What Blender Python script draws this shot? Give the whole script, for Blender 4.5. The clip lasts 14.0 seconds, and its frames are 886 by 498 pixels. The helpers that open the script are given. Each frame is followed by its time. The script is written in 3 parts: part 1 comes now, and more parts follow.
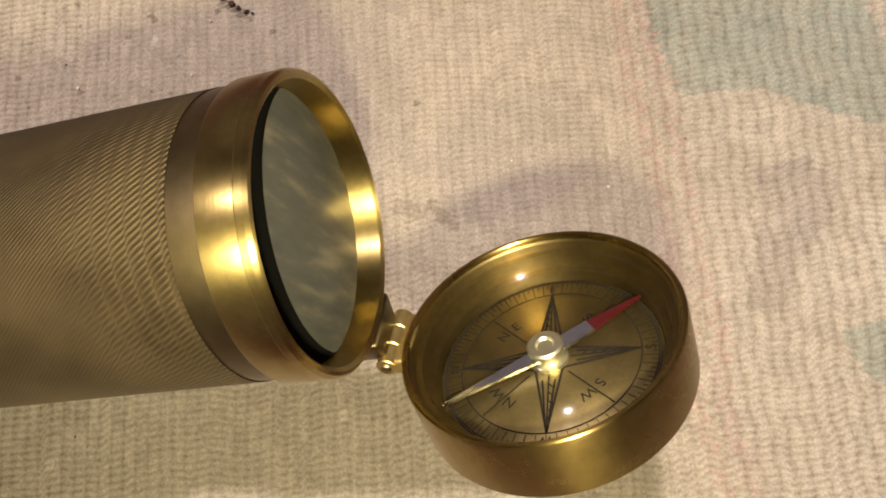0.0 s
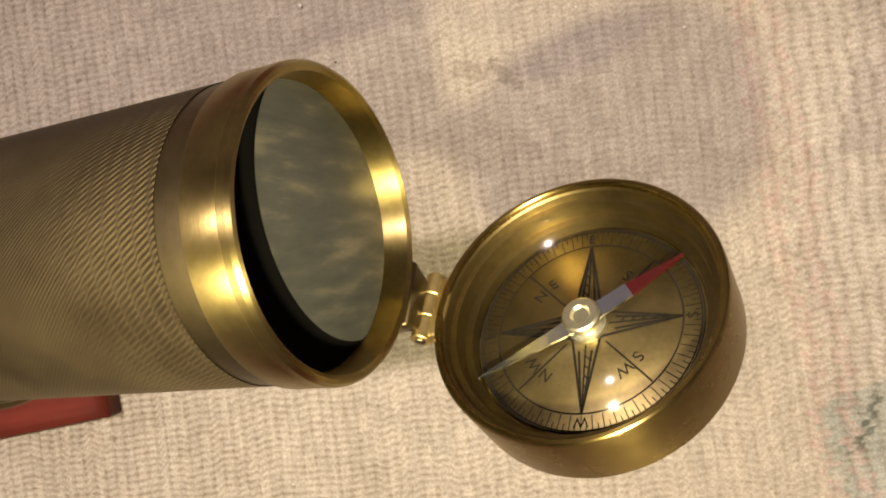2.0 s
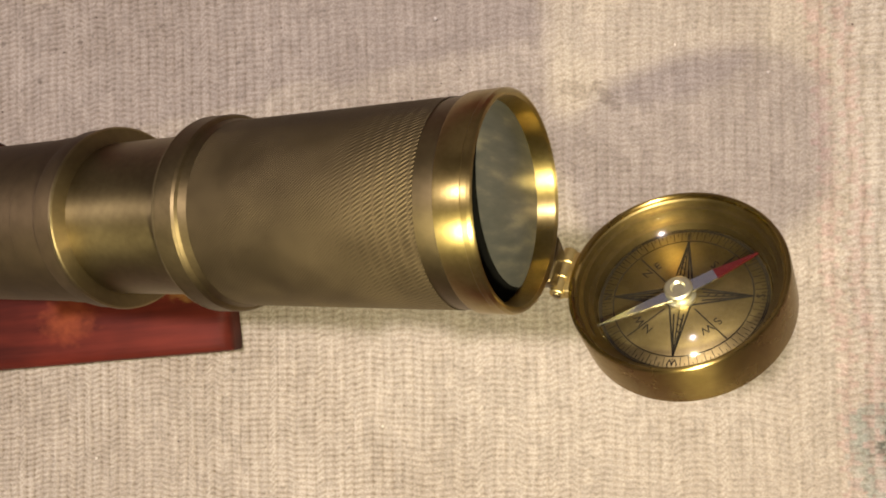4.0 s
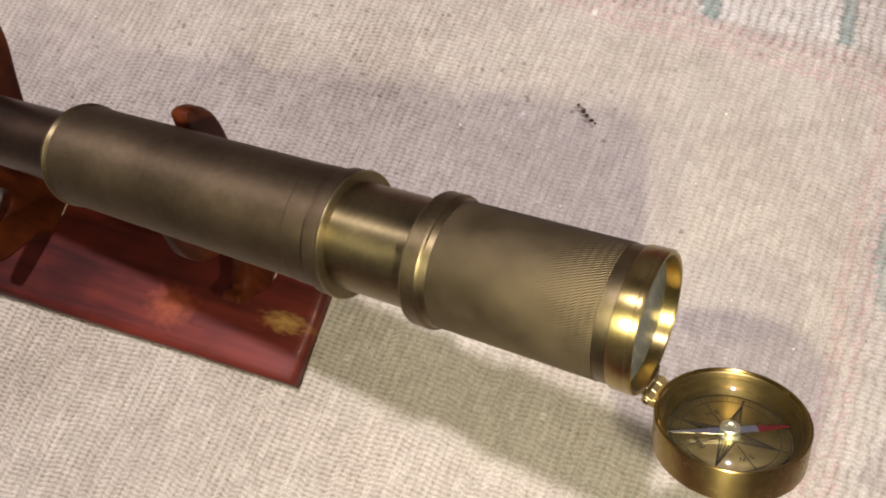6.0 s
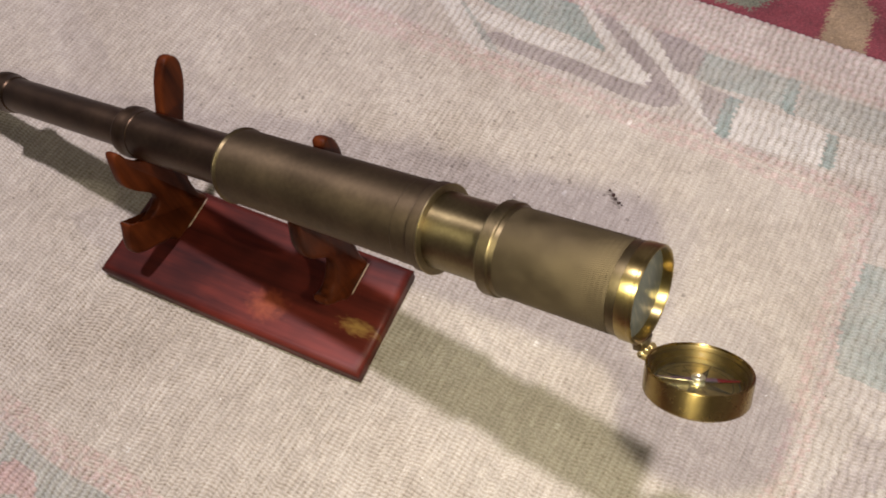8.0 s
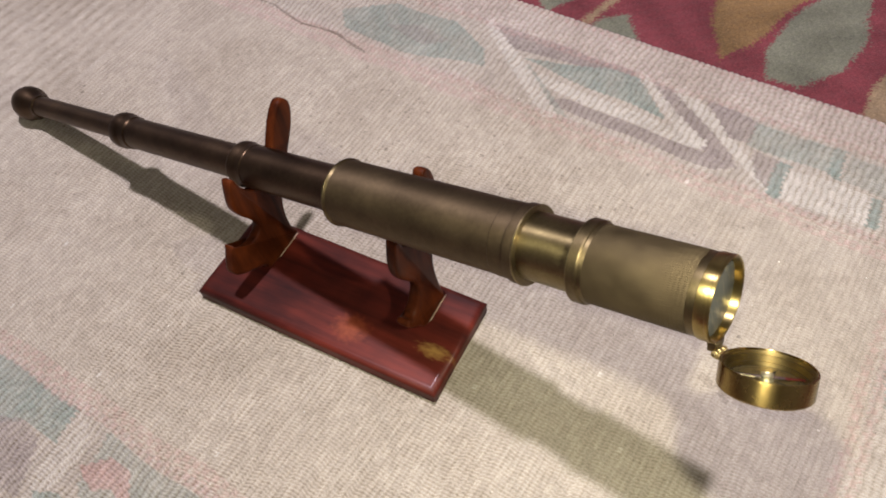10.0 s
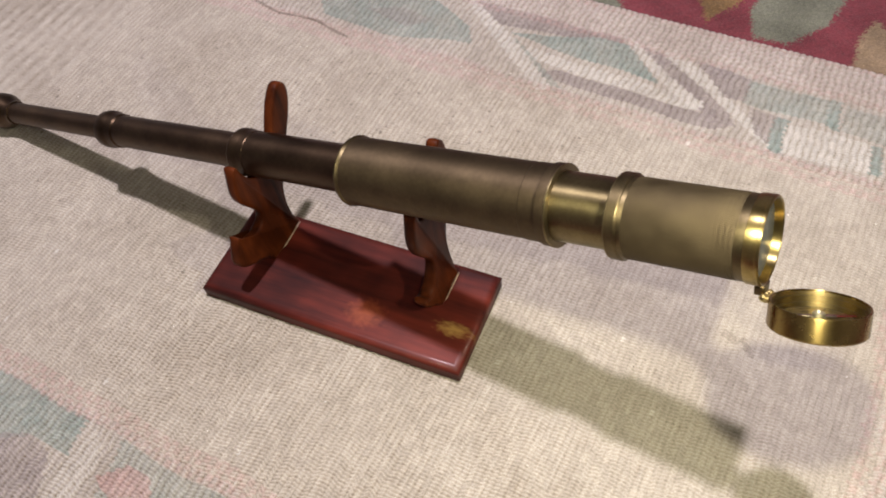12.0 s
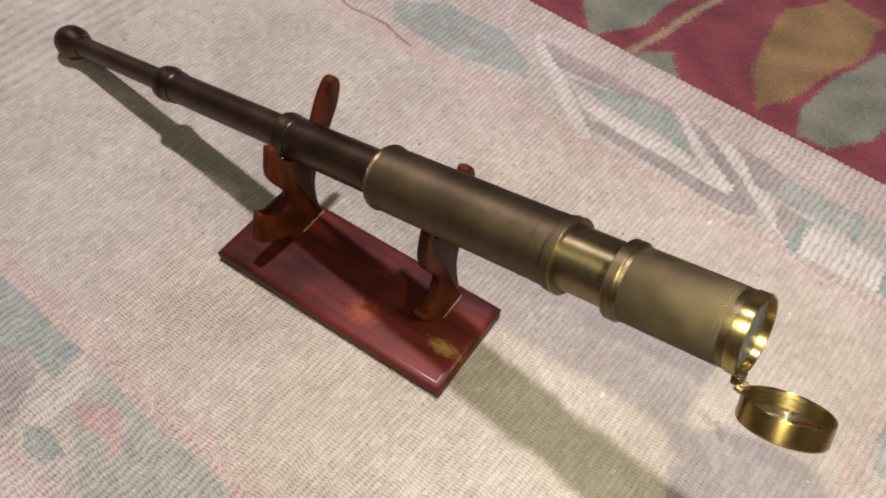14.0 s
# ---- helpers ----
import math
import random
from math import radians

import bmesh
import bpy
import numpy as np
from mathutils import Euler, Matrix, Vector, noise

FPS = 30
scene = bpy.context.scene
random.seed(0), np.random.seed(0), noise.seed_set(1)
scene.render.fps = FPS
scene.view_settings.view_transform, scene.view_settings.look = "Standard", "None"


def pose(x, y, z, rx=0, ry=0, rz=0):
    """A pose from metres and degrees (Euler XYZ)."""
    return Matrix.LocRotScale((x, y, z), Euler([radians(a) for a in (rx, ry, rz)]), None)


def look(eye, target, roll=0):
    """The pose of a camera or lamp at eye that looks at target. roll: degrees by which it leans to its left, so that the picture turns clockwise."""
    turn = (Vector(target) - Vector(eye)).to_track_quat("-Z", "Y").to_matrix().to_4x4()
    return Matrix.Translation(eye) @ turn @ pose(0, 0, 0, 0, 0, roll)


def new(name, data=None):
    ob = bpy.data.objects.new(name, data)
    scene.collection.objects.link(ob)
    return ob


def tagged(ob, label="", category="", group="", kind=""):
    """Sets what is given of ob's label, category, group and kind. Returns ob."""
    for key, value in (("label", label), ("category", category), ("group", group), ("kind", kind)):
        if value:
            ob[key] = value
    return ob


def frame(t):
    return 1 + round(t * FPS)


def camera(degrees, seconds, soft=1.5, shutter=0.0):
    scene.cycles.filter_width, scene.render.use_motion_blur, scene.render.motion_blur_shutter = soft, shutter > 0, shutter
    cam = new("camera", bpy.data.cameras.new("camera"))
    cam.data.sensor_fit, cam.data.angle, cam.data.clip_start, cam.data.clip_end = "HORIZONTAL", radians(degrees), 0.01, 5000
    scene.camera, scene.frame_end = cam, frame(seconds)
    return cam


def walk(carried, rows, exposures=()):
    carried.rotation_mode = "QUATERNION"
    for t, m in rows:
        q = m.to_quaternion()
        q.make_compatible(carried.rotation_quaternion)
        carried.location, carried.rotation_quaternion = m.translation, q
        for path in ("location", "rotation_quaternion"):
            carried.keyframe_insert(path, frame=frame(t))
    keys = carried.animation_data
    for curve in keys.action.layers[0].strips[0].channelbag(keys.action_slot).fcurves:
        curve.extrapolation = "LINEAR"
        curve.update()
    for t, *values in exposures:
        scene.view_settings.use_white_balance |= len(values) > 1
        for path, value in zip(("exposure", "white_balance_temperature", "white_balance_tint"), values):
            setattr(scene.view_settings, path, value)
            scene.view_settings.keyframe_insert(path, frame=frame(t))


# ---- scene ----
# ---- camera and walk ----
cam = camera(55.72, 14.0, soft=1.9)
ROWS = [
    (0.0, 0.7732, -0.0381, 0.3566, 13.44, 2.82, -3.76),
    (0.5, 0.7727, -0.0379, 0.3530, 12.79, 3.25, -4.19),
    (1.0, 0.7783, -0.0316, 0.3536, 9.94, 4.61, -4.72),
    (1.5, 0.7838, -0.0196, 0.3534, 4.08, 7.03, -5.99),
    (2.0, 0.7887, -0.0068, 0.3509, -1.07, 9.95, -7.31),
    (2.5, 0.7881, -0.0007, 0.3484, -4.66, 12.65, -8.25),
    (3.0, 0.7868, 0.0010, 0.3510, -5.34, 13.91, -8.05),
    (3.2, 0.7859, 0.0017, 0.3602, -5.25, 13.75, -7.60),
    (5.3, 0.7511, -0.0541, 0.4855, 14.20, 9.41, 16.62),
    (5.5, 0.7477, -0.0589, 0.4922, 15.30, 8.69, 18.62),
    (6.0, 0.7392, -0.0721, 0.5079, 17.74, 7.00, 22.91),
    (6.5, 0.7356, -0.0883, 0.5274, 20.03, 6.00, 26.32),
    (7.0, 0.7472, -0.1048, 0.5450, 22.45, 5.15, 28.85),
    (7.5, 0.7608, -0.1373, 0.5758, 25.02, 5.10, 29.87),
    (8.0, 0.7789, -0.1812, 0.6035, 27.91, 5.53, 30.09),
    (8.5, 0.7841, -0.2184, 0.6180, 30.45, 5.74, 31.46),
    (8.7, 0.7820, -0.2282, 0.6230, 31.43, 5.69, 32.09),
    (10.8, 0.7844, -0.2792, 0.6326, 35.17, 5.44, 33.31),
    (11.0, 0.7817, -0.2820, 0.6275, 34.93, 5.48, 32.53),
    (11.5, 0.7700, -0.2851, 0.6166, 34.54, 5.82, 29.83),
    (12.0, 0.7496, -0.2972, 0.6127, 34.49, 5.64, 28.28),
    (12.5, 0.7448, -0.3123, 0.6178, 34.89, 4.88, 28.67),
    (13.0, 0.7502, -0.3218, 0.6252, 35.55, 3.29, 31.29),
    (13.5, 0.7554, -0.3138, 0.6260, 35.85, 0.79, 35.93),
    (14.0, 0.7603, -0.2992, 0.6334, 35.82, -0.87, 39.80),
]
EXPOSURES = [(0.0, 0.02, 7500, 10), (3.2, 0.02, 7500, 10), (5.3, 0.27, 6100, 11.5), (8.7, 0.18, 6100, 11.5), (11.0, 0.24, 6130, 10), (14.0, 0.26, 6130, 10)]
walk(cam, [(t, pose(x, y, z, rx, ry, rz)) for t, x, y, z, rx, ry, rz in ROWS], EXPOSURES)

# ---- light ----
world = bpy.data.worlds.new("world")
scene.world = world
world.use_nodes = True
world.node_tree.nodes["Background"].inputs["Color"].default_value = (0.9, 0.85, 0.9, 1)
world.node_tree.nodes["Background"].inputs["Strength"].default_value = 0.02


def lamp(name, kind, place, target, power, colour, size):
    data = bpy.data.lights.new(name, kind)
    data.energy, data.color = power, colour
    if kind == "AREA":
        data.shape, data.size = "DISK", size
    else:
        data.shadow_soft_size = size
    ob = new(name, data)
    ob.matrix_world = look(place, target)
    return ob


# the ceiling lamp of the room, and two fixed lamps added for one torch that moves with the camera over the telescope's
# front: close to the cap, and drawn back
lamp("ceiling_lamp", "AREA", (0.37, 0.36, 3.0), (0.37, 0.36, 0.0), 92.0, (0.99, 0.878, 0.936), 0.15)
lamp("torch_lamp", "POINT", (0.774, -0.064, 0.356), (0.7, 0.0, 0.0), 3.4, (1.0, 0.92, 0.66), 0.005)
lamp("torch_lamp", "POINT", (0.768, -0.250, 0.62), (0.7, 0.0, 0.0), 4.2, (1.0, 0.92, 0.66), 0.007)

# ---- materials ----


def material(name):
    m = bpy.data.materials.new(name)
    m.use_nodes = True
    return m, m.node_tree.nodes, m.node_tree.links, m.node_tree.nodes["Principled BSDF"]


def add_noise(nodes, links, scale, detail=4.0, rough=0.6, stretch=None):
    coord = nodes.new("ShaderNodeTexCoord")
    n = nodes.new("ShaderNodeTexNoise")
    n.inputs["Scale"].default_value, n.inputs["Detail"].default_value, n.inputs["Roughness"].default_value = scale, detail, rough
    if stretch:
        mp = nodes.new("ShaderNodeMapping")
        mp.inputs["Scale"].default_value = stretch
        links.new(coord.outputs["Object"], mp.inputs["Vector"])
        links.new(mp.outputs["Vector"], n.inputs["Vector"])
    else:
        links.new(coord.outputs["Object"], n.inputs["Vector"])
    return n


def ramp(nodes, links, source, stops):
    r = nodes.new("ShaderNodeValToRGB")
    while len(r.color_ramp.elements) < len(stops):
        r.color_ramp.elements.new(0.5)
    for e, (p, c) in zip(r.color_ramp.elements, stops):
        e.position, e.color = p, (*c, 1.0)
    links.new(source, r.inputs["Fac"])
    return r


def mix(nodes, links, fac, a, b, blend="MIX"):
    m = nodes.new("ShaderNodeMix")
    m.data_type, m.blend_type = "RGBA", blend
    for sock, val in ((m.inputs[0], fac), (m.inputs[6], a), (m.inputs[7], b)):
        if isinstance(val, (int, float)):
            sock.default_value = val
        elif isinstance(val, tuple):
            sock.default_value = (*val, 1.0)
        else:
            links.new(val, sock)
    return m.outputs[2]


def bump(nodes, links, height, strength, distance, bsdf, before=None):
    b = nodes.new("ShaderNodeBump")
    b.inputs["Strength"].default_value, b.inputs["Distance"].default_value = strength, distance
    links.new(height, b.inputs["Height"])
    if before:
        links.new(before.outputs["Normal"], b.inputs["Normal"])
    links.new(b.outputs["Normal"], bsdf.inputs["Normal"])
    return b


def brass(name, dark, light, rough, spread=0.12, brushed=0.0, scale=60.0, turned_about="X", sheen_line=0.6):
    """Metal with patina in two scales; brushed: fine turning lines round the axis, which draw highlights out along it."""
    m, nodes, links, b = material(name)
    n1 = add_noise(nodes, links, scale)
    n2 = add_noise(nodes, links, scale * 12, 3.0)
    r1 = ramp(nodes, links, n1.outputs["Fac"], [(0.3, dark), (0.7, light)])
    col = mix(nodes, links, 0.25, r1.outputs["Color"], n2.outputs["Fac"], "OVERLAY")
    links.new(col, b.inputs["Base Color"])
    b.inputs["Metallic"].default_value = 1.0
    mr = nodes.new("ShaderNodeMapRange")
    mr.inputs["To Min"].default_value, mr.inputs["To Max"].default_value = rough - spread / 2, rough + spread / 2
    links.new(n1.outputs["Fac"], mr.inputs["Value"])
    links.new(mr.outputs["Result"], b.inputs["Roughness"])
    if brushed:
        w = add_noise(nodes, links, 1.0, 2.0, 0.5, (4000.0, 6.0, 6.0) if turned_about == "X" else (6.0, 6.0, 4000.0))
        bump(nodes, links, w.outputs["Fac"], brushed, 0.0002, b)
        tan = nodes.new("ShaderNodeTangent")
        tan.direction_type, tan.axis = "RADIAL", turned_about
        links.new(tan.outputs["Tangent"], b.inputs["Tangent"])
        b.inputs["Anisotropic"].default_value, b.inputs["Anisotropic Rotation"].default_value = sheen_line, 0.25
    return m


BODY = brass("antique_brass", (0.076, 0.0555, 0.033), (0.122, 0.090, 0.053), 0.56, 0.14, 0.15, 25.0)
TUBE = brass("dark_bronze", (0.055, 0.036, 0.023), (0.105, 0.070, 0.043), 0.40, 0.14, 0.15, 25.0)
NECK = brass("turned_brass", (0.145, 0.114, 0.056), (0.225, 0.180, 0.088), 0.38, 0.1, 0.2, 40.0, "X", 0.8)
EDGE = brass("worn_edge_brass", (0.16, 0.128, 0.066), (0.26, 0.21, 0.11), 0.40, 0.1, 0.1, 80.0)
CAP_BRASS = brass("polished_cap_brass", (0.265, 0.190, 0.058), (0.365, 0.267, 0.090), 0.27, 0.1, 0.25, 60.0, "Z", 0.85)
POLISHED = brass("polished_brass", (0.275, 0.210, 0.078), (0.37, 0.288, 0.112), 0.35, 0.1, 0.25, 60.0, "X", 0.88)
DIAL = brass("dial_brass", (0.185, 0.143, 0.062), (0.275, 0.215, 0.095), 0.46, 0.12, 0.0, 120.0)
LINER = brass("dull_lining_brass", (0.155, 0.118, 0.048), (0.23, 0.176, 0.072), 0.42, 0.1, 0.2, 60.0, "Z")
PIVOT = brass("pale_pivot_brass", (0.55, 0.53, 0.38), (0.70, 0.68, 0.50), 0.38, 0.06)
STEEL = brass("needle_steel", (0.46, 0.50, 0.58), (0.62, 0.67, 0.76), 0.22, 0.06)


def knurled():
    """Brass sleeve with slanted strokes cut in rings: deep and clear at the front, finer and worn away behind."""
    m, nodes, links, b = material("knurled_brass")
    b.inputs["Metallic"].default_value = 1.0
    coord = nodes.new("ShaderNodeTexCoord")
    sep = nodes.new("ShaderNodeSeparateXYZ")
    links.new(coord.outputs["Object"], sep.inputs["Vector"])

    def calc(op, a, c=0.0):
        x = nodes.new("ShaderNodeMath")
        x.operation = op
        for sock, val in zip(x.inputs, (a, c)):
            if isinstance(val, (int, float)):
                sock.default_value = val
            else:
                links.new(val, sock)
        return x.outputs[0]

    def between(value, lo, hi, to_lo, to_hi):
        r = nodes.new("ShaderNodeMapRange")
        r.interpolation_type = "SMOOTHSTEP"
        for key, val in (("From Min", lo), ("From Max", hi), ("To Min", to_lo), ("To Max", to_hi)):
            r.inputs[key].default_value = val
        links.new(value, r.inputs["Value"])
        return r.outputs["Result"]

    along = sep.outputs["X"]
    arc = calc("MULTIPLY", calc("ARCTAN2", sep.outputs["Y"], sep.outputs["Z"]), 0.025)
    waver = add_noise(nodes, links, 70.0, 3.0)
    front = between(calc("ADD", along, calc("MULTIPLY", waver.outputs["Fac"], 0.012)), 0.742, 0.766, 0.0, 1.0)
    # strokes 1.05 mm apart round the sleeve, slanting over rings 2.9 mm wide
    slant = calc("ADD", calc("MULTIPLY", arc, 5984.0), calc("MULTIPLY", along, -3400.0))
    slant = calc("ADD", slant, calc("MULTIPLY", calc("FLOOR", calc("MULTIPLY", along, 344.7)), 2.1))
    stroke_wave = calc("SINE", slant)
    seam = calc("POWER", calc("ABSOLUTE", calc("SINE", calc("MULTIPLY", along, 1083.0))), 0.9)
    ringed = calc("MULTIPLY", stroke_wave, seam)
    fine = calc("SINE", calc("ADD", calc("MULTIPLY", arc, 8200.0), calc("MULTIPLY", along, -6900.0)))
    patch = add_noise(nodes, links, 55.0, 4.0)
    worn = between(patch.outputs["Fac"], 0.36, 0.64, 0.15, 1.0)
    h = calc("ADD", calc("MULTIPLY", calc("MULTIPLY", ringed, front), 1.0),
             calc("MULTIPLY", calc("MULTIPLY", fine, worn), calc("MULTIPLY", calc("SUBTRACT", 1.0, front), 0.38)))
    n1 = add_noise(nodes, links, 30.0)
    r1 = ramp(nodes, links, n1.outputs["Fac"], [(0.3, (0.071, 0.054, 0.030)), (0.7, (0.122, 0.094, 0.053))])
    # the colour is darker in the cuts and paler on the ridges
    cut = between(h, -1.0, 0.9, 0.66, 1.14)
    links.new(mix(nodes, links, 1.0, r1.outputs["Color"], cut, "MULTIPLY"), b.inputs["Base Color"])
    links.new(between(n1.outputs["Fac"], 0.3, 0.7, 0.58, 0.72), b.inputs["Roughness"])
    bump(nodes, links, h, 0.5, 0.00025, b)
    tan = nodes.new("ShaderNodeTangent")
    tan.direction_type, tan.axis = "RADIAL", "X"
    links.new(tan.outputs["Tangent"], b.inputs["Tangent"])
    b.inputs["Anisotropic"].default_value, b.inputs["Anisotropic Rotation"].default_value = 0.1, 0.25
    return m


SLEEVE = knurled()
COLLAR = brass("front_collar_brass", (0.098, 0.076, 0.040), (0.175, 0.135, 0.070), 0.46, 0.12, 0.12, 40.0)


def plain(name, colour, rough=0.5, metal=0.0, coat=0.0, scale=80.0, vary=0.25):
    m, nodes, links, b = material(name)
    n = add_noise(nodes, links, scale)
    lo = tuple(c * (1 - vary) for c in colour)
    hi = tuple(min(1, c * (1 + vary)) for c in colour)
    r = ramp(nodes, links, n.outputs["Fac"], [(0.3, lo), (0.7, hi)])
    links.new(r.outputs["Color"], b.inputs["Base Color"])
    b.inputs["Roughness"].default_value, b.inputs["Metallic"].default_value, b.inputs["Coat Weight"].default_value = rough, metal, coat
    b.inputs["Coat Roughness"].default_value = 0.08
    return m


INK = plain("black_inlay", (0.012, 0.010, 0.007), 0.6)
INK.node_tree.nodes["Principled BSDF"].inputs["Specular IOR Level"].default_value = 0.08
RED_PAINT = plain("red_enamel", (0.034, 0.0020, 0.0025), 0.3, 0.0, 0.3)
WALL = plain("wall_paint", (0.27, 0.255, 0.25), 0.8, 0, 0, 3.0, 0.05)


def streaked_glass():
    """Old glass coloured in streaks of grey and olive."""
    m, nodes, links, b = material("streaked_lens")
    n = add_noise(nodes, links, 1.0, 6.0, 0.6, (70.0, 260.0, 60.0))
    r = ramp(nodes, links, n.outputs["Fac"], [(0.30, (0.030, 0.033, 0.031)), (0.5, (0.048, 0.049, 0.044)), (0.68, (0.098, 0.090, 0.066))])
    links.new(r.outputs["Color"], b.inputs["Base Color"])
    b.inputs["Roughness"].default_value, b.inputs["Coat Weight"].default_value, b.inputs["Coat Roughness"].default_value = 0.5, 0.05, 0.05
    b.inputs["Specular IOR Level"].default_value = 0.2
    bump(nodes, links, n.outputs["Fac"], 0.1, 0.0003, b)
    return m


LENS = streaked_glass()
LENS_BACK = plain("black_lens_back", (0.004, 0.004, 0.0035), 0.9)
LENS_BACK.node_tree.nodes["Principled BSDF"].inputs["Specular IOR Level"].default_value = 0.02


def glass_material():
    """A thin flat pane: clear, with a weak sharp gloss."""
    m, nodes, links, b = material("clear_glass")
    nodes.remove(b)
    clear, gloss, both = nodes.new("ShaderNodeBsdfTransparent"), nodes.new("ShaderNodeBsdfGlossy"), nodes.new("ShaderNodeMixShader")
    gloss.inputs["Roughness"].default_value = 0.12
    both.inputs[0].default_value = 0.008
    links.new(clear.outputs[0], both.inputs[1])
    links.new(gloss.outputs[0], both.inputs[2])
    links.new(both.outputs[0], nodes["Material Output"].inputs["Surface"])
    return m


GLASS = glass_material()


def wood(name, dark, light, along):
    m, nodes, links, b = material(name)
    st = [70.0, 70.0, 70.0]
    st[along] = 7.0
    n1 = add_noise(nodes, links, 1.0, 5.0, 0.6, tuple(st))
    n2 = add_noise(nodes, links, 14.0, 3.0)
    r1 = ramp(nodes, links, n1.outputs["Fac"], [(0.3, dark), (0.68, light)])
    r2 = ramp(nodes, links, n2.outputs["Fac"], [(0.32, (0.28, 0.24, 0.24)), (0.66, (1.1, 1.1, 1.0))])
    col = mix(nodes, links, 0.8, r1.outputs["Color"], r2.outputs["Color"], "MULTIPLY")
    links.new(col, b.inputs["Base Color"])
    b.inputs["Roughness"].default_value, b.inputs["Coat Weight"].default_value, b.inputs["Coat Roughness"].default_value = 0.40, 0.02, 0.12
    b.inputs["Specular IOR Level"].default_value = 0.05
    bump(nodes, links, n1.outputs["Fac"], 0.08, 0.001, b)
    return m, nodes, links, b, col


WOOD_POST = wood("varnished_orange_wood", (0.025, 0.006, 0.0025), (0.132, 0.031, 0.0088), 2)[0]


def base_wood():
    m, nodes, links, b, col = wood("varnished_red_wood", (0.028, 0.0045, 0.0034), (0.125, 0.0195, 0.0115), 0)
    coord = nodes.new("ShaderNodeTexCoord")
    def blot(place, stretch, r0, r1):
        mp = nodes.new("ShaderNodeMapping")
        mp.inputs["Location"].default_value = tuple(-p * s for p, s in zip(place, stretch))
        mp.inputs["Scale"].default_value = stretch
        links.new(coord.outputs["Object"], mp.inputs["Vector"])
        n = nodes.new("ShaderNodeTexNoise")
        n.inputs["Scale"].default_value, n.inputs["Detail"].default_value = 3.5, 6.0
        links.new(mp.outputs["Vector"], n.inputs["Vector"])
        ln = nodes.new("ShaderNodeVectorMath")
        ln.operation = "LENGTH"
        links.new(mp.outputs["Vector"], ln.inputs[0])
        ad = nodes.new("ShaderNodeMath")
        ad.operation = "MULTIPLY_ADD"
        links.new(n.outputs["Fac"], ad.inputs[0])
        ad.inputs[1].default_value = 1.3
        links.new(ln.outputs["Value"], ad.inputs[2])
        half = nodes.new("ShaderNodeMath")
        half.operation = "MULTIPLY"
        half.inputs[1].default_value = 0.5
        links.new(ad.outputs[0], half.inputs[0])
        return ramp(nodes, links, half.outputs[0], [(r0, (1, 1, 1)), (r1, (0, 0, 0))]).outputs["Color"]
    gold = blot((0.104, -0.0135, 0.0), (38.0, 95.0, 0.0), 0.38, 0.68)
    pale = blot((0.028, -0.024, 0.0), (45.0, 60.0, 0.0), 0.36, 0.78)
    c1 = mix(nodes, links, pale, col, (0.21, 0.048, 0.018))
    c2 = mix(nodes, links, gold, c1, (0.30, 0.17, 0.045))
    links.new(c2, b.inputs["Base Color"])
    b.inputs["Roughness"].default_value, b.inputs["Coat Weight"].default_value = 0.48, 0.04
    b.inputs["Specular IOR Level"].default_value = 0.18
    return m


WOOD_BASE = base_wood()


def fabric(name, fine, relief, rough=0.9):
    """Wool whose colour lies in the weave itself, with soil and thread grain."""
    m, nodes, links, b = material(name)
    a = nodes.new("ShaderNodeAttribute")
    a.attribute_name = "tint"
    soil = add_noise(nodes, links, 9.0, 5.0, 0.65)
    r1 = ramp(nodes, links, soil.outputs["Fac"], [(0.3, (0.80, 0.78, 0.76)), (0.65, (1.0, 1.0, 1.0))])
    c = mix(nodes, links, 1.0, a.outputs["Color"], r1.outputs["Color"], "MULTIPLY")
    thread = add_noise(nodes, links, fine, 2.0, 0.6)
    r2 = ramp(nodes, links, thread.outputs["Fac"], [(0.3, (0.72, 0.71, 0.70)), (0.7, (1.12, 1.12, 1.12))])
    c = mix(nodes, links, 1.0, c, r2.outputs["Color"], "MULTIPLY")
    links.new(c, b.inputs["Base Color"])
    b.inputs["Roughness"].default_value = rough
    b.inputs["Specular IOR Level"].default_value = 0.15
    b.inputs["Sheen Weight"].default_value = 0.1
    bump(nodes, links, thread.outputs["Fac"], relief, 0.001, b)
    return m


RUG_WOOL = fabric("woven_wool", 900.0, 0.5)
PILE = fabric("cut_pile", 500.0, 0.9)

# ---- mesh helpers ----


def part(name, bm, mat, parent=None, label="", smooth=True):
    me = bpy.data.meshes.new(name)
    bm.normal_update()
    bm.to_mesh(me)
    bm.free()
    me.materials.append(mat)
    if smooth:
        for p in me.polygons:
            p.use_smooth = True
    ob = new(name, me)
    if parent:
        ob.parent = parent
    if label:
        tagged(ob, label)
    return ob


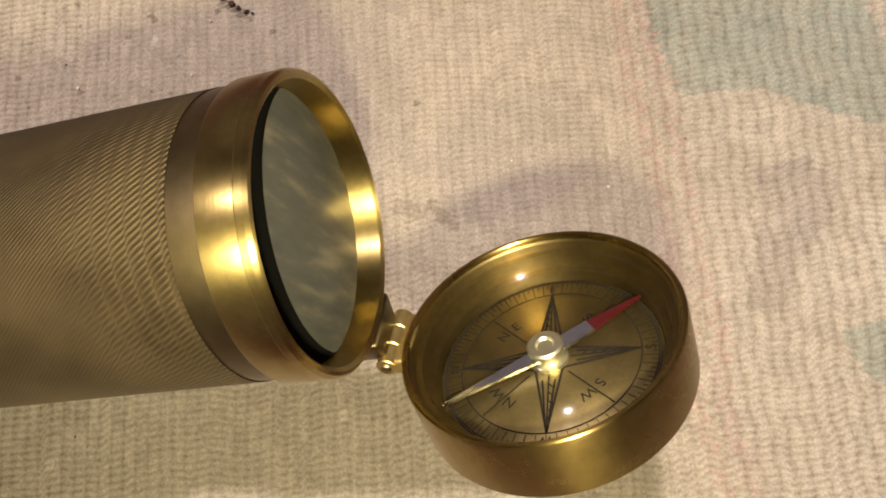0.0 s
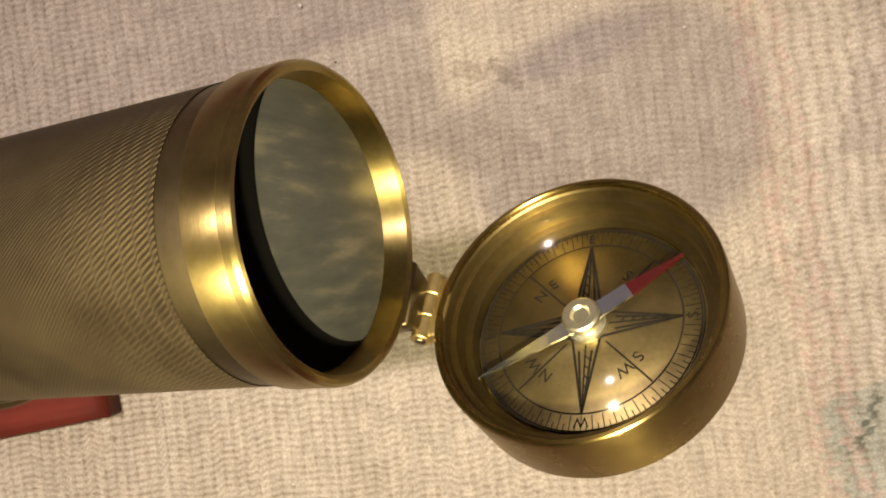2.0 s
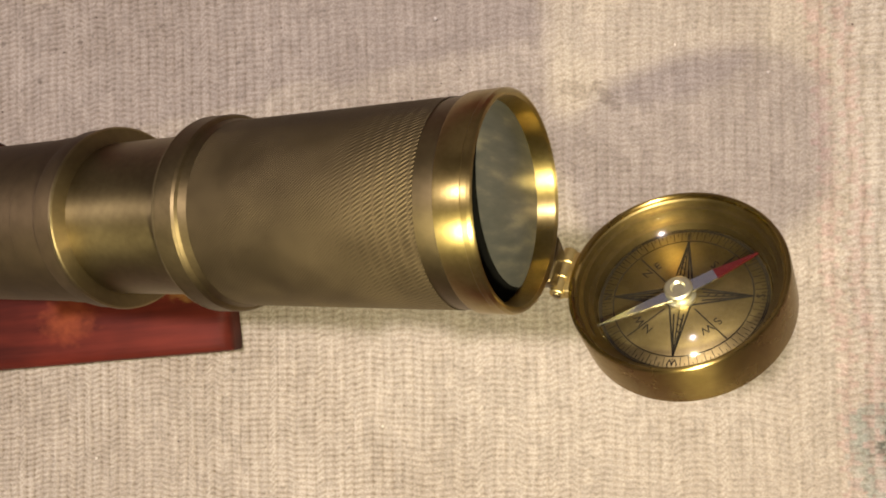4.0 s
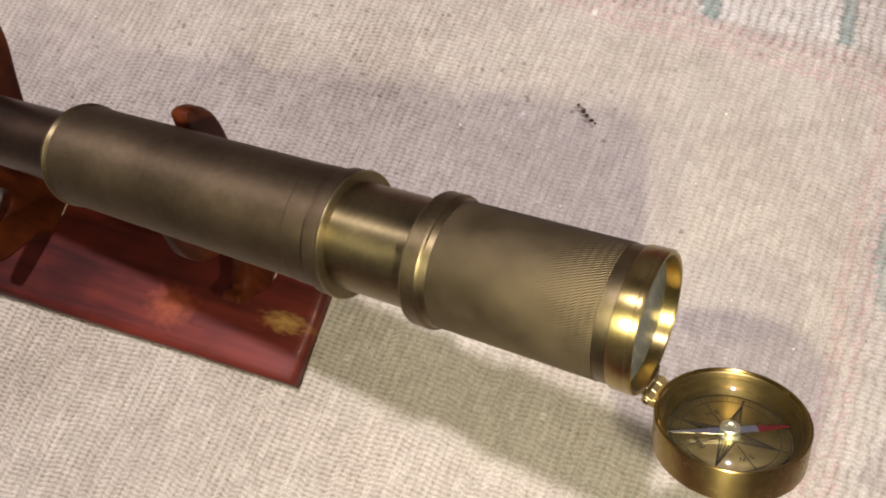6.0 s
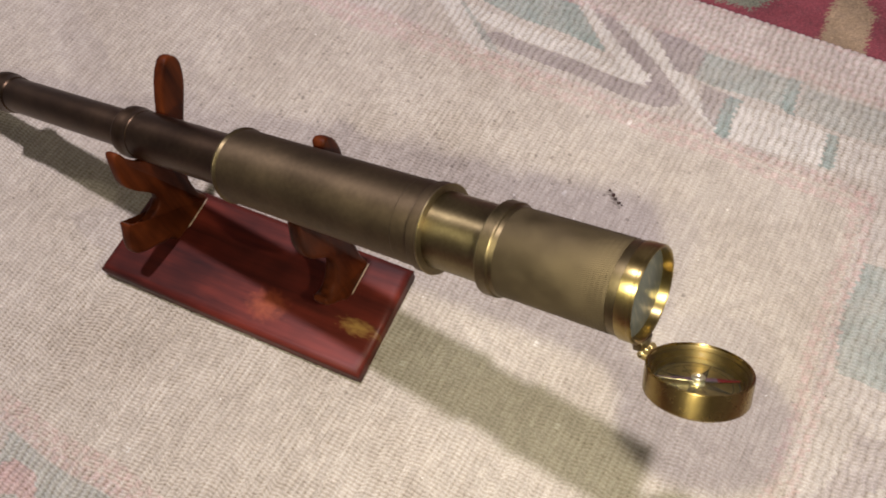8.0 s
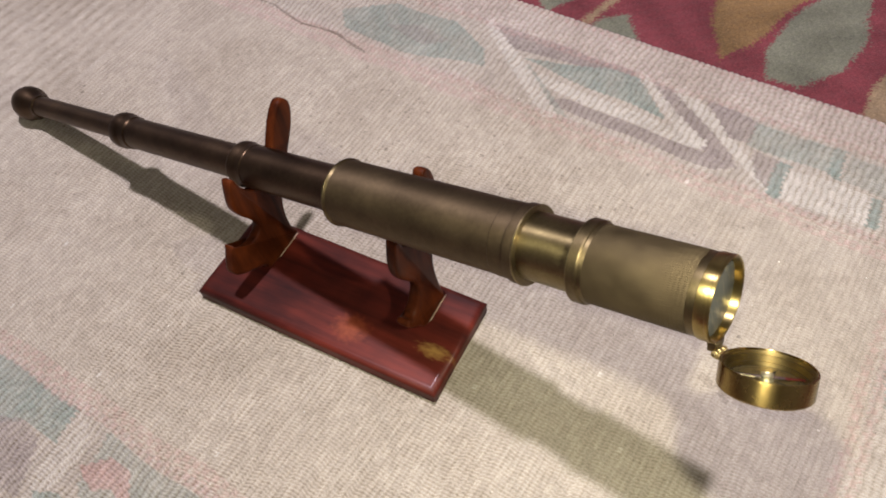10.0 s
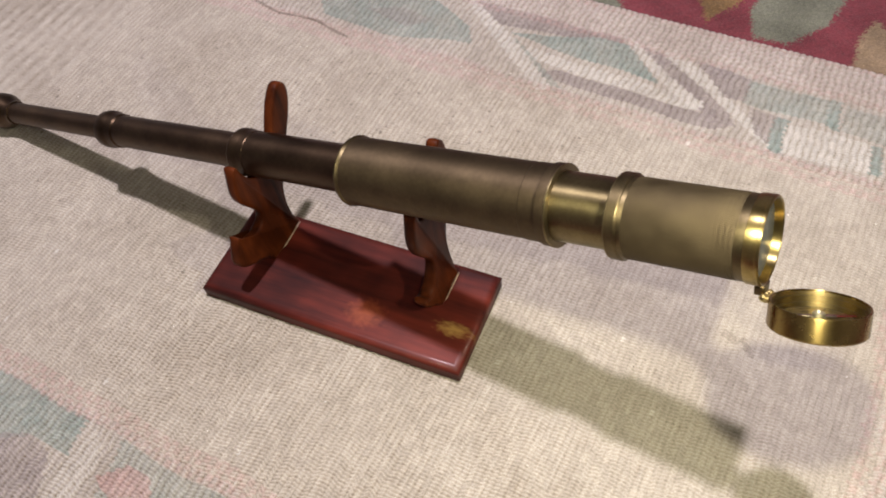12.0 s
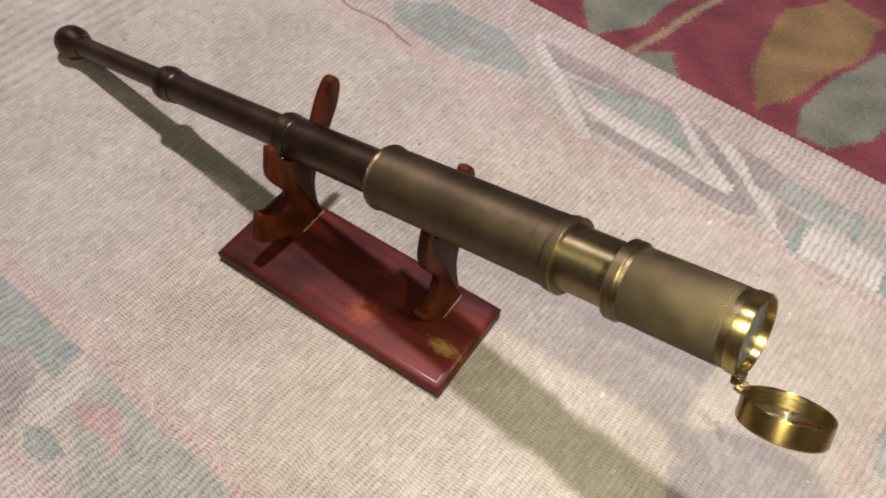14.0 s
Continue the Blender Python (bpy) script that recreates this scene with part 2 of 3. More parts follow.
def lathe(profile, axis="x", segs=96, m=None):
    """Turns (along, radius) pairs about the local x or z axis; sharp corners are kept by doubled rings."""
    bm = bmesh.new()
    rings = []
    for s, r in profile:
        ring = []
        for k in range(segs if r > 1e-6 else 1):
            t = 2 * math.pi * k / segs
            p = Vector((s, r * math.cos(t), r * math.sin(t))) if axis == "x" else Vector((r * math.cos(t), r * math.sin(t), s))
            ring.append(bm.verts.new(m @ p if m else p))
        rings.append(ring)
    for a, b in zip(rings, rings[1:]):
        for k in range(segs):
            q = [a[k % len(a)], a[(k + 1) % len(a)], b[(k + 1) % len(b)], b[k % len(b)]]
            q = list(dict.fromkeys(q))
            if len(q) > 2:
                bm.faces.new(q)
    bmesh.ops.recalc_face_normals(bm, faces=bm.faces)
    return bm


def soften(ob, degrees=35):
    """Smooth shading with edges sharp beyond an angle."""
    me = ob.data
    bm = bmesh.new()
    bm.from_mesh(me)
    for e in bm.edges:
        if len(e.link_faces) == 2 and e.calc_face_angle(0) > radians(degrees):
            e.smooth = False
    bm.to_mesh(me)
    bm.free()
    return ob


def block(sx, sy, sz, m=None, bevel=0.0, segs=2):
    bm = bmesh.new()
    bmesh.ops.create_cube(bm, size=1.0)
    bmesh.ops.scale(bm, vec=(sx, sy, sz), verts=bm.verts)
    if bevel:
        bmesh.ops.bevel(bm, geom=list(bm.edges), offset=bevel, segments=segs, affect="EDGES", profile=0.5)
    if m:
        bmesh.ops.transform(bm, matrix=m, verts=bm.verts)
    return bm


def plate(points, depth, m=None, edge=0.0):
    """A board cut to an outline in its own y-z plane, depth thick along x, edges rounded over."""
    bm = bmesh.new()
    n = len(points)
    pts = [Vector(p) for p in points]
    area = sum(pts[i].x * pts[(i + 1) % n].y - pts[(i + 1) % n].x * pts[i].y for i in range(n))
    sign = 1 if area > 0 else -1
    normal = []
    for i in range(n):
        t = (pts[(i + 1) % n] - pts[i - 1]).normalized()
        normal.append(Vector((-t.y, t.x)) * sign)
    # the rounding shrinks at tight tips, so that the inner line never crosses itself
    room = []
    for i in range(n):
        p, q, r = pts[i - 2], pts[i], pts[(i + 2) % n]
        turn = abs((q - p).cross(r - q)) / max(1e-12, (q - p).length * (r - q).length * (r - p).length)
        room.append(min(edge, 0.28 / max(turn, 1e-6)))
    room = [min(room[(i + k) % n] for k in (-2, -1, 0, 1, 2)) for i in range(n)]
    room = [sum(room[(i + k) % n] for k in (-2, -1, 0, 1, 2)) / 5 for i in range(n)]
    layers = []
    for k in range(5):
        a = math.pi / 2 * k / 4
        layers.append((-depth / 2 + edge * (1 - math.cos(a)), 1 - math.sin(a)))
    layers = layers + [(-x, o) for x, o in layers[::-1]]
    rings = [[bm.verts.new((x, (p + q * o * w).x, (p + q * o * w).y)) for p, q, w in zip(pts, normal, room)] for x, o in layers]
    for a, b in zip(rings, rings[1:]):
        for i in range(n):
            bm.faces.new((a[i], a[(i + 1) % n], b[(i + 1) % n], b[i]))
    ends = [bm.faces.new(rings[0][::-1]), bm.faces.new(rings[-1])]
    bmesh.ops.recalc_face_normals(bm, faces=bm.faces)
    bmesh.ops.triangulate(bm, faces=ends, ngon_method="EAR_CLIP")
    if m:
        bmesh.ops.transform(bm, matrix=m, verts=bm.verts)
    return bm


def rounded(points, steps=6):
    """A closed smooth line through the given points (Catmull-Rom)."""
    out = []
    n = len(points)
    for i in range(n):
        p0, p1, p2, p3 = (Vector(points[(i + k - 1) % n]) for k in range(4))
        for j in range(steps):
            t = j / steps
            out.append(tuple(0.5 * (2 * p1 + (p2 - p0) * t + (2 * p0 - 5 * p1 + 4 * p2 - p3) * t * t + (3 * p1 - p0 - 3 * p2 + p3) * t ** 3)))
    return out


# ---- the room, closed round the rug ----
ROOM, TALL = 2.3, 3.1
for nm, sx, sy, x, y in (("wall_north", 4.9, 0.15, 0.4, ROOM), ("wall_south", 4.9, 0.15, 0.4, -ROOM), ("wall_east", 0.15, 4.45, 0.4 + ROOM, 0), ("wall_west", 0.15, 4.45, 0.4 - ROOM, 0)):
    w = part(nm, block(sx, sy, TALL, pose(x, y, TALL / 2 - 0.012)), WALL, smooth=False)
    tagged(w, "plain pale painted room wall", "wall", kind="structure")
tagged(part("ceiling", block(4.9, 4.9, 0.1, pose(0.4, 0, TALL + 0.04)), WALL, smooth=False), "plain pale painted room ceiling", "ceiling", kind="structure")
tagged(part("floor", block(4.9, 4.9, 0.1, pose(0.4, 0, -0.062)), WALL, smooth=False), "pale floor under the carpet", "floor", kind="structure")


# ---- woven sheets: colour is set on a fine grid ----


def inside(px, py, poly):
    hit = np.zeros(px.shape, bool)
    n = len(poly)
    for i in range(n):
        (x0, y0), (x1, y1) = poly[i], poly[(i + 1) % n]
        if y0 == y1:
            continue
        cross = (py < max(y0, y1)) & (py >= min(y0, y1))
        hit ^= cross & (px < x0 + (py - y0) * (x1 - x0) / (y1 - y0))
    return hit


def near_line(px, py, pts, half):
    hit = np.zeros(px.shape, bool)
    for (x0, y0), (x1, y1) in zip(pts, pts[1:]):
        dx, dy = x1 - x0, y1 - y0
        t = np.clip(((px - x0) * dx + (py - y0) * dy) / (dx * dx + dy * dy), 0, 1)
        hit |= np.hypot(px - x0 - t * dx, py - y0 - t * dy) < half
    return hit


def sheet(name, xs, ys, z, colour, mat, foot):
    """A grid with heights z and colours, closed by a skirt down to foot."""
    nx, ny = len(xs), len(ys)
    X, Y = np.meshgrid(xs, ys)
    top = np.stack([X, Y, z], -1).reshape(-1, 3)
    i = np.arange(nx * ny).reshape(ny, nx)
    quads = np.stack([i[:-1, :-1], i[:-1, 1:], i[1:, 1:], i[1:, :-1]], -1).reshape(-1, 4)
    ring = np.concatenate([i[0, :], i[1:, -1], i[-1, -2::-1], i[-2:0:-1, 0]])
    low = top[ring].copy()
    low[:, 2] = foot
    j = nx * ny + np.arange(len(ring))
    skirt = np.stack([ring, j, np.roll(j, -1), np.roll(ring, -1)], -1)
    verts, faces = np.concatenate([top, low]), np.concatenate([quads, skirt])
    me = bpy.data.meshes.new(name)
    me.vertices.add(len(verts))
    me.vertices.foreach_set("co", verts.astype(np.float32).ravel())
    me.loops.add(faces.size)
    me.loops.foreach_set("vertex_index", faces.astype(np.int32).ravel())
    me.polygons.add(len(faces))
    me.polygons.foreach_set("loop_start", np.arange(0, faces.size, 4, dtype=np.int32))
    me.update(calc_edges=True)
    col = np.ones((len(verts), 4), np.float32)
    col[:nx * ny, :3] = colour.reshape(-1, 3)
    col[nx * ny:, :3] = colour.reshape(-1, 3)[ring]
    at = me.attributes.new("tint", "FLOAT_COLOR", "POINT")
    at.data.foreach_set("color", col.ravel())
    me.materials.append(mat)
    for a in ("use_smooth",):
        me.polygons.foreach_set(a, np.ones(len(faces), bool))
    return new(name, me)


FIELD = (0.495, 0.450, 0.376)
PINK, PALE_PINK = (0.53, 0.36, 0.33), (0.58, 0.47, 0.44)
MAUVE, TEAL, CREAM = (0.315, 0.275, 0.26), (0.29, 0.345, 0.31), (0.60, 0.575, 0.515)
LIGHT = (0.50, 0.462, 0.405)


def spread(a, d0, d1, b, step, coarse):
    return np.concatenate([np.arange(a, d0, coarse), np.arange(d0, d1, step), np.arange(d1, b + coarse / 2, coarse)])


def build_rug():
    rng = np.random.default_rng(4)
    xs = spread(-0.9, 0.0, 0.975, 1.25, 0.00105, 0.004)
    ys = spread(-0.46, -0.33, 0.34, 0.405, 0.00072, 0.002)
    X, Y = np.meshgrid(xs, ys)
    # the yarn wavers, so that edges of the figures are stepped and never ruled
    wob = 0.0016 * np.sin(X * 61 + 3 * np.sin(Y * 23)) + 0.0011 * np.sin(Y * 97 + X * 41)
    px = X + wob + 0.0012 * np.sign(np.sin(Y * 2 * np.pi / 0.006))
    py = Y + 0.8 * wob
    col = np.empty(X.shape + (3,))
    col[:] = FIELD

    stitch = np.abs(np.sin(np.floor(X / 0.0031) * 12.9898 + np.floor(Y / 0.0029) * 78.233) * 43758.5453) % 1.0

    fade = 0.84 + 0.16 * np.sin(X * 83 + 2 * np.sin(Y * 61)) * np.sin(Y * 71 + 2 * np.sin(X * 47))

    def paint(mask, c, amount=1.0):
        """Dye, faded in patches and from stitch to stitch."""
        a = (amount * np.minimum(1.0, fade[mask] * (0.82 + 0.26 * stitch[mask])))[:, None]
        col[mask] = col[mask] * (1 - a) + np.array(c) * a

    right = 0.842 + 0.02 * (0.26 - py) / 0.26
    # border on three sides
    north, south, east = py > 0.262, py < -0.216, px > right + 0.006
    paint(north | south | east, LIGHT)
    # long side beyond the hem line
    paint(inside(px, py, [(0.352, 0.36), (0.54, 0.36), (0.545, 0.352), (0.43, 0.333), (0.40, 0.33)]), MAUVE)
    paint(inside(px, py, [(0.426, 0.322), (0.52, 0.352), (0.55, 0.352), (0.60, 0.312), (0.50, 0.318)]), TEAL)
    paint(inside(px, py, [(0.47, 0.276), (0.50, 0.292), (0.66, 0.290), (0.68, 0.284), (0.665, 0.274)]), MAUVE)
    paint(inside(px, py, [(0.565, 0.357), (0.592, 0.357), (0.672, 0.297), (0.680, 0.284), (0.645, 0.291)]), MAUVE)
    paint(near_line(px, py, [(0.458, 0.303), (0.638, 0.298)], 0.0075), CREAM)
    paint(near_line(px, py, [(0.557, 0.354), (0.637, 0.298)], 0.0065), CREAM)
    paint(near_line(px, py, [(0.366, 0.357), (0.491, 0.265)], 0.0065), CREAM)
    paint(near_line(px, py, [(0.600, 0.357), (0.677, 0.303), (0.715, 0.278)], 0.0065), CREAM)
    paint(inside(px, py, [(0.415, 0.312), (0.436, 0.316), (0.512, 0.268), (0.488, 0.268)]) & ~near_line(px, py, [(0.366, 0.357), (0.491, 0.265)], 0.0065), TEAL, 0.6)
    paint(inside(px, py, [(0.62, 0.356), (0.68, 0.35), (0.684, 0.321), (0.662, 0.318)]), MAUVE)
    paint(inside(px, py, [(0.678, 0.349), (0.752, 0.351), (0.757, 0.318), (0.682, 0.318)]), TEAL, 0.7)
    paint(inside(px, py, [(0.752, 0.352), (0.765, 0.352), (0.768, 0.314), (0.757, 0.314)]), TEAL)
    paint(inside(px, py, [(0.69, 0.316), (0.724, 0.314), (0.727, 0.268), (0.70, 0.285)]), MAUVE, 0.8)
    paint(inside(px, py, [(0.716, 0.314), (0.727, 0.312), (0.731, 0.266), (0.716, 0.268)]), TEAL)
    paint(inside(px, py, [(0.728, 0.307), (0.800, 0.311), (0.803, 0.275), (0.731, 0.271)]), CREAM)
    paint(inside(px, py, [(0.802, 0.312), (0.812, 0.312), (0.815, 0.275), (0.804, 0.275)]), TEAL)
    paint(inside(px, py, [(0.815, 0.312), (0.90, 0.315), (0.90, 0.28), (0.817, 0.277)]), CREAM, 0.6)
    paint(inside(px, py, [(0.77, 0.35), (0.93, 0.352), (0.93, 0.318), (0.77, 0.316)]), TEAL, 0.45)
    paint(inside(px, py, [(0.20, 0.30), (0.25, 0.335), (0.33, 0.34), (0.385, 0.318), (0.40, 0.295), (0.30, 0.27), (0.22, 0.275)]), TEAL, 0.85)
    paint(inside(px, py, [(0.26, 0.30), (0.30, 0.318), (0.34, 0.31), (0.32, 0.292)]), MAUVE, 0.5)
    paint(inside(px, py, [(-0.2, 0.28), (0.0, 0.33), (0.12, 0.34), (0.16, 0.30), (0.0, 0.27)]), TEAL, 0.6)
    # right side
    paint(inside(px, py, [(0.862, 0.205), (0.905, 0.215), (0.95, 0.19), (0.98, 0.10), (0.955, 0.088), (0.91, 0.112), (0.872, 0.11), (0.864, 0.14)]), TEAL, 0.8)
    paint(inside(px, py, [(0.90, 0.075), (0.925, 0.080), (0.937, 0.062), (0.915, 0.03), (0.905, 0.008), (0.885, 0.012), (0.897, 0.04)]), MAUVE, 0.55)
    paint(inside(px, py, [(0.925, 0.0), (0.96, 0.01), (0.97, -0.03), (0.93, -0.022)]), TEAL, 0.8)
    paint(inside(px, py, [(0.869, -0.085), (0.90, -0.075), (0.93, -0.10), (0.91, -0.14), (0.87, -0.12)]), TEAL, 0.7)
    paint(near_line(px, py, [(0.892, -0.083), (0.888, -0.095), (0.882, -0.103)], 0.0013), (0.09, 0.10, 0.08), 0.8)
    paint(inside(px, py, [(0.94, 0.05), (1.0, 0.06), (1.0, -0.06), (0.955, -0.03)]), CREAM, 0.6)
    # near side
    paint(inside(px, py, [(0.10, -0.225), (0.236, -0.222), (0.31, -0.222), (0.318, -0.253), (0.275, -0.256), (0.245, -0.275), (0.14, -0.27)]), TEAL, 0.9)
    paint(inside(px, py, [(0.235, -0.272), (0.272, -0.256), (0.300, -0.260), (0.308, -0.28), (0.322, -0.305), (0.27, -0.305), (0.24, -0.295)]), MAUVE, 0.8)
    paint(inside(px, py, [(0.322, -0.228), (0.343, -0.247), (0.345, -0.275), (0.335, -0.307), (0.322, -0.29), (0.318, -0.262)]), CREAM, 0.6)
    paint(inside(px, py, [(0.345, -0.225), (0.55, -0.225), (0.56, -0.29), (0.46, -0.305), (0.41, -0.30), (0.36, -0.27)]), TEAL, 0.55)
    paint(inside(px, py, [(0.349, -0.258), (0.364, -0.240), (0.389, -0.238), (0.406, -0.258), (0.405, -0.274), (0.396, -0.262), (0.383, -0.258), (0.372, -0.268)]), PINK, 0.8)
    paint(inside(px, py, [(0.329, -0.294), (0.35, -0.282), (0.376, -0.287), (0.37, -0.304), (0.345, -0.305)]), TEAL, 0.9)
    # stripes of the hem, in stitches that alternate from cord to cord
    chequer = (np.floor(X / 0.0053) + np.floor(Y / 0.0058)) % 2 > 0.5

    def stripe(away, half, limit, c):
        on = (away < half) & limit
        paint(on & chequer, c, 0.52)
        paint(on & ~chequer, c, 0.15)

    for y0, half, c in ((0.249, 0.005, PINK), (0.262, 0.005, PINK), (0.356, 0.004, PINK), (0.378, 0.020, PALE_PINK), (0.400, 0.004, PINK)):
        stripe(abs(py - y0 - 0.010 * (X - 0.5)), half, px < right + (0.012 if y0 < 0.3 else 9), c)
    for y0, half, c in ((-0.208, 0.005, PINK), (-0.219, 0.005, PINK), (-0.314, 0.004, PINK), (-0.336, 0.018, PALE_PINK)):
        stripe(abs(py - y0), half, px < right + 0.012, c)
    stripe(abs(px - right), 0.0038, py < 0.268, PINK)
    stripe(abs(px - right - 0.012), 0.0038, py < 0.268, PINK)
    paint((py > 0.24) & (py < 0.27) & (px < 0.45), PALE_PINK, 0.25)
    # soil: crumbs and smears on the plain field
    paint(near_line(px, py, [(0.664, 0.179), (0.669, 0.176), (0.678, 0.170)], 0.0022) & (rng.random(X.shape) < 0.8), (0.10, 0.075, 0.05), 0.8)
    for n, cx, cy, sx, sy, r in ((420, 0.40, 0.17, 0.16, 0.05, 0.0009), (90, 0.05, 0.0, 0.15, 0.12, 0.0010), (120, 0.5, 0.0, 0.4, 0.2, 0.0007)):
        for qx, qy, k in zip(rng.normal(cx, sx, n), rng.normal(cy, sy, n), rng.random(n)):
            i0, i1 = np.searchsorted(xs, (qx - r * 2, qx + r * 2))
            j0, j1 = np.searchsorted(ys, (qy - r * 2, qy + r * 2))
            sub = col[j0:j1, i0:i1]
            m = np.hypot(X[j0:j1, i0:i1] - qx, Y[j0:j1, i0:i1] - qy) < r * (0.45 + 1.5 * k * k)
            sub[m] = sub[m] * 0.55 + np.array((0.09, 0.07, 0.05)) * 0.45
    paint(near_line(px, py, [(0.742, 0.068), (0.748, 0.064)], 0.004), (0.16, 0.13, 0.10), 0.35)
    paint(near_line(px, py, [(0.756, 0.068), (0.764, 0.058)], 0.0032), (0.14, 0.11, 0.08), 0.45)
    for qx, qy in ((0.589, -0.033), (0.631, 0.16), (0.172, -0.183), (0.30, -0.19), (0.44, -0.19), (0.163, -0.107), (0.672, 0.03), (0.65, 0.25), (0.715, -0.02)):
        paint(np.hypot(X - qx, (Y - qy) * 0.6) < 0.0017, (0.70, 0.67, 0.60))
    paint(near_line(px, py, [(0.06, 0.262), (0.12, 0.268), (0.17, 0.258), (0.22, 0.262), (0.265, 0.253)], 0.0016), (0.16, 0.13, 0.10), 0.75)
    # relief: broad cords along y, crossed by weft rows that waver and shift from cord to cord
    border = north | south | east
    ph = X / np.where(border, 0.0066, 0.0053) + 0.16 * np.sin(Y * 17 + X * 9) + np.where(border, 0.13, 0.07) * np.sin(Y * 83 + X * 17) + np.where(border, 0.10, 0.0) * np.sin(Y * 310 + X * 61)
    cord = np.floor(ph)
    u = ph - cord
    cordshape = np.sin(np.pi * u) ** 0.55
    # rows run on from cord to cord, stepping up or down a little at each
    c0 = (cord - cord.min()).astype(int)
    steps = np.cumsum(rng.normal(0, 0.45, c0.max() + 3))
    lean = rng.normal(0, 0.07, c0.max() + 3)
    shift = steps[c0] + (steps[c0 + 1] - steps[c0]) * np.clip(u * 2.2 - 0.6, 0, 1) + lean[c0] * np.sin(2 * np.pi * u) + 0.30 * np.sin(X * 37 + Y * 13) + 0.12 * np.sin(X * 210 + Y * 51)
    row = Y / (0.0029 + 0.00012 * np.sin(X * 3.1)) + shift
    weft = 0.5 + 0.5 * np.cos(2 * np.pi * row)
    k = np.floor(row)
    chance = np.abs(np.sin(cord * 12.9898 + k * 78.233) * 43758.5453) % 1.0
    half_cord = np.floor(ph * 2 + 0.7 * np.sin(k * 2.3))
    depth = 0.42 + 0.58 * (np.abs(np.sin(half_cord * 4.1414 + k * 37.719) * 28001.83) % 1.0)
    near = 1 / (1 + np.exp((Y - 0.03) / 0.035)) * (0.35 + 0.65 / (1 + np.exp((0.26 - X) / 0.06)))
    patchy = (0.74 + 0.46 * near) * (0.62 + 0.38 / (1 + np.exp((0.18 - X) / 0.06))) + 0.26 * np.sin(X * 19 + 2 * np.sin(Y * 15)) * np.sin(Y * 22 + 1.3)

    def broken(cell, low):
        """Strength of a thread along each cord, coming and going over short lengths."""
        v = Y / cell + cord * 0.37
        k0 = np.floor(v - (v.min())).astype(int)
        w = v - v.min() - k0
        table = rng.random((c0.max() + 2, k0.max() + 3))
        s = table[c0, k0] * (1 - w) + table[c0, k0 + 1] * w
        return np.clip((s - low) / (0.9 - low), 0, 1)

    # pale threads lie along the cords, broken off and taken up again
    off = rng.uniform(0.2, 0.8, c0.max() + 3)
    thread = broken(0.016, 0.36) * np.clip(1 - np.abs(u - off[c0] - 0.06 * np.sin(Y * 90 + cord)) / 0.17, 0, 1)
    thread = np.maximum(thread, broken(0.010, 0.45) * np.clip(1 - np.abs(u - (off[c0] + 0.5) % 1.0) / 0.13, 0, 1))
    z = -0.0016 + np.where(border, np.where(east, 0.0012, 0.0017), 0.0006) * cordshape + 0.0009 * weft ** 0.7 * depth + np.where(border, 0, 0.00045) * thread + 0.0005 * np.sin(X * 13 + 1) * np.sin(Y * 11)
    # shade in the gaps between rows and cords is put into the colour
    plainly = (1 - weft) ** 1.5 * depth * patchy
    gap_shade = np.where(border, 0.30 * plainly + np.where(east, 0.44, 0.60) * (1 - cordshape) * (0.35 + 0.65 * chance), 0.42 * plainly * (1 - 0.7 * thread) + 0.40 * (1 - cordshape) * (0.4 + 0.6 * chance) - 0.11 * thread)
    gap_shade *= np.where(border, 1.0, 1 - 0.32 / (1 + np.exp((0.62 - X) / 0.03)))
    yarn = 0.92 + 0.16 * (np.abs(np.sin(cord * 3.17 + np.floor(Y / 0.0087 + 0.4 * cord) * 5.1) * 917.3) % 1.0)
    col *= yarn[..., None]
    # the painted gap shade leans to brown
    col *= 1 - gap_shade[..., None] * np.array((0.90, 0.98, 1.10))
    return sheet("rug", xs, ys, z, col, RUG_WOOL, -0.006)


tagged(build_rug(), "worn flat-woven beige wool rug with faded pink and green border", "rug")


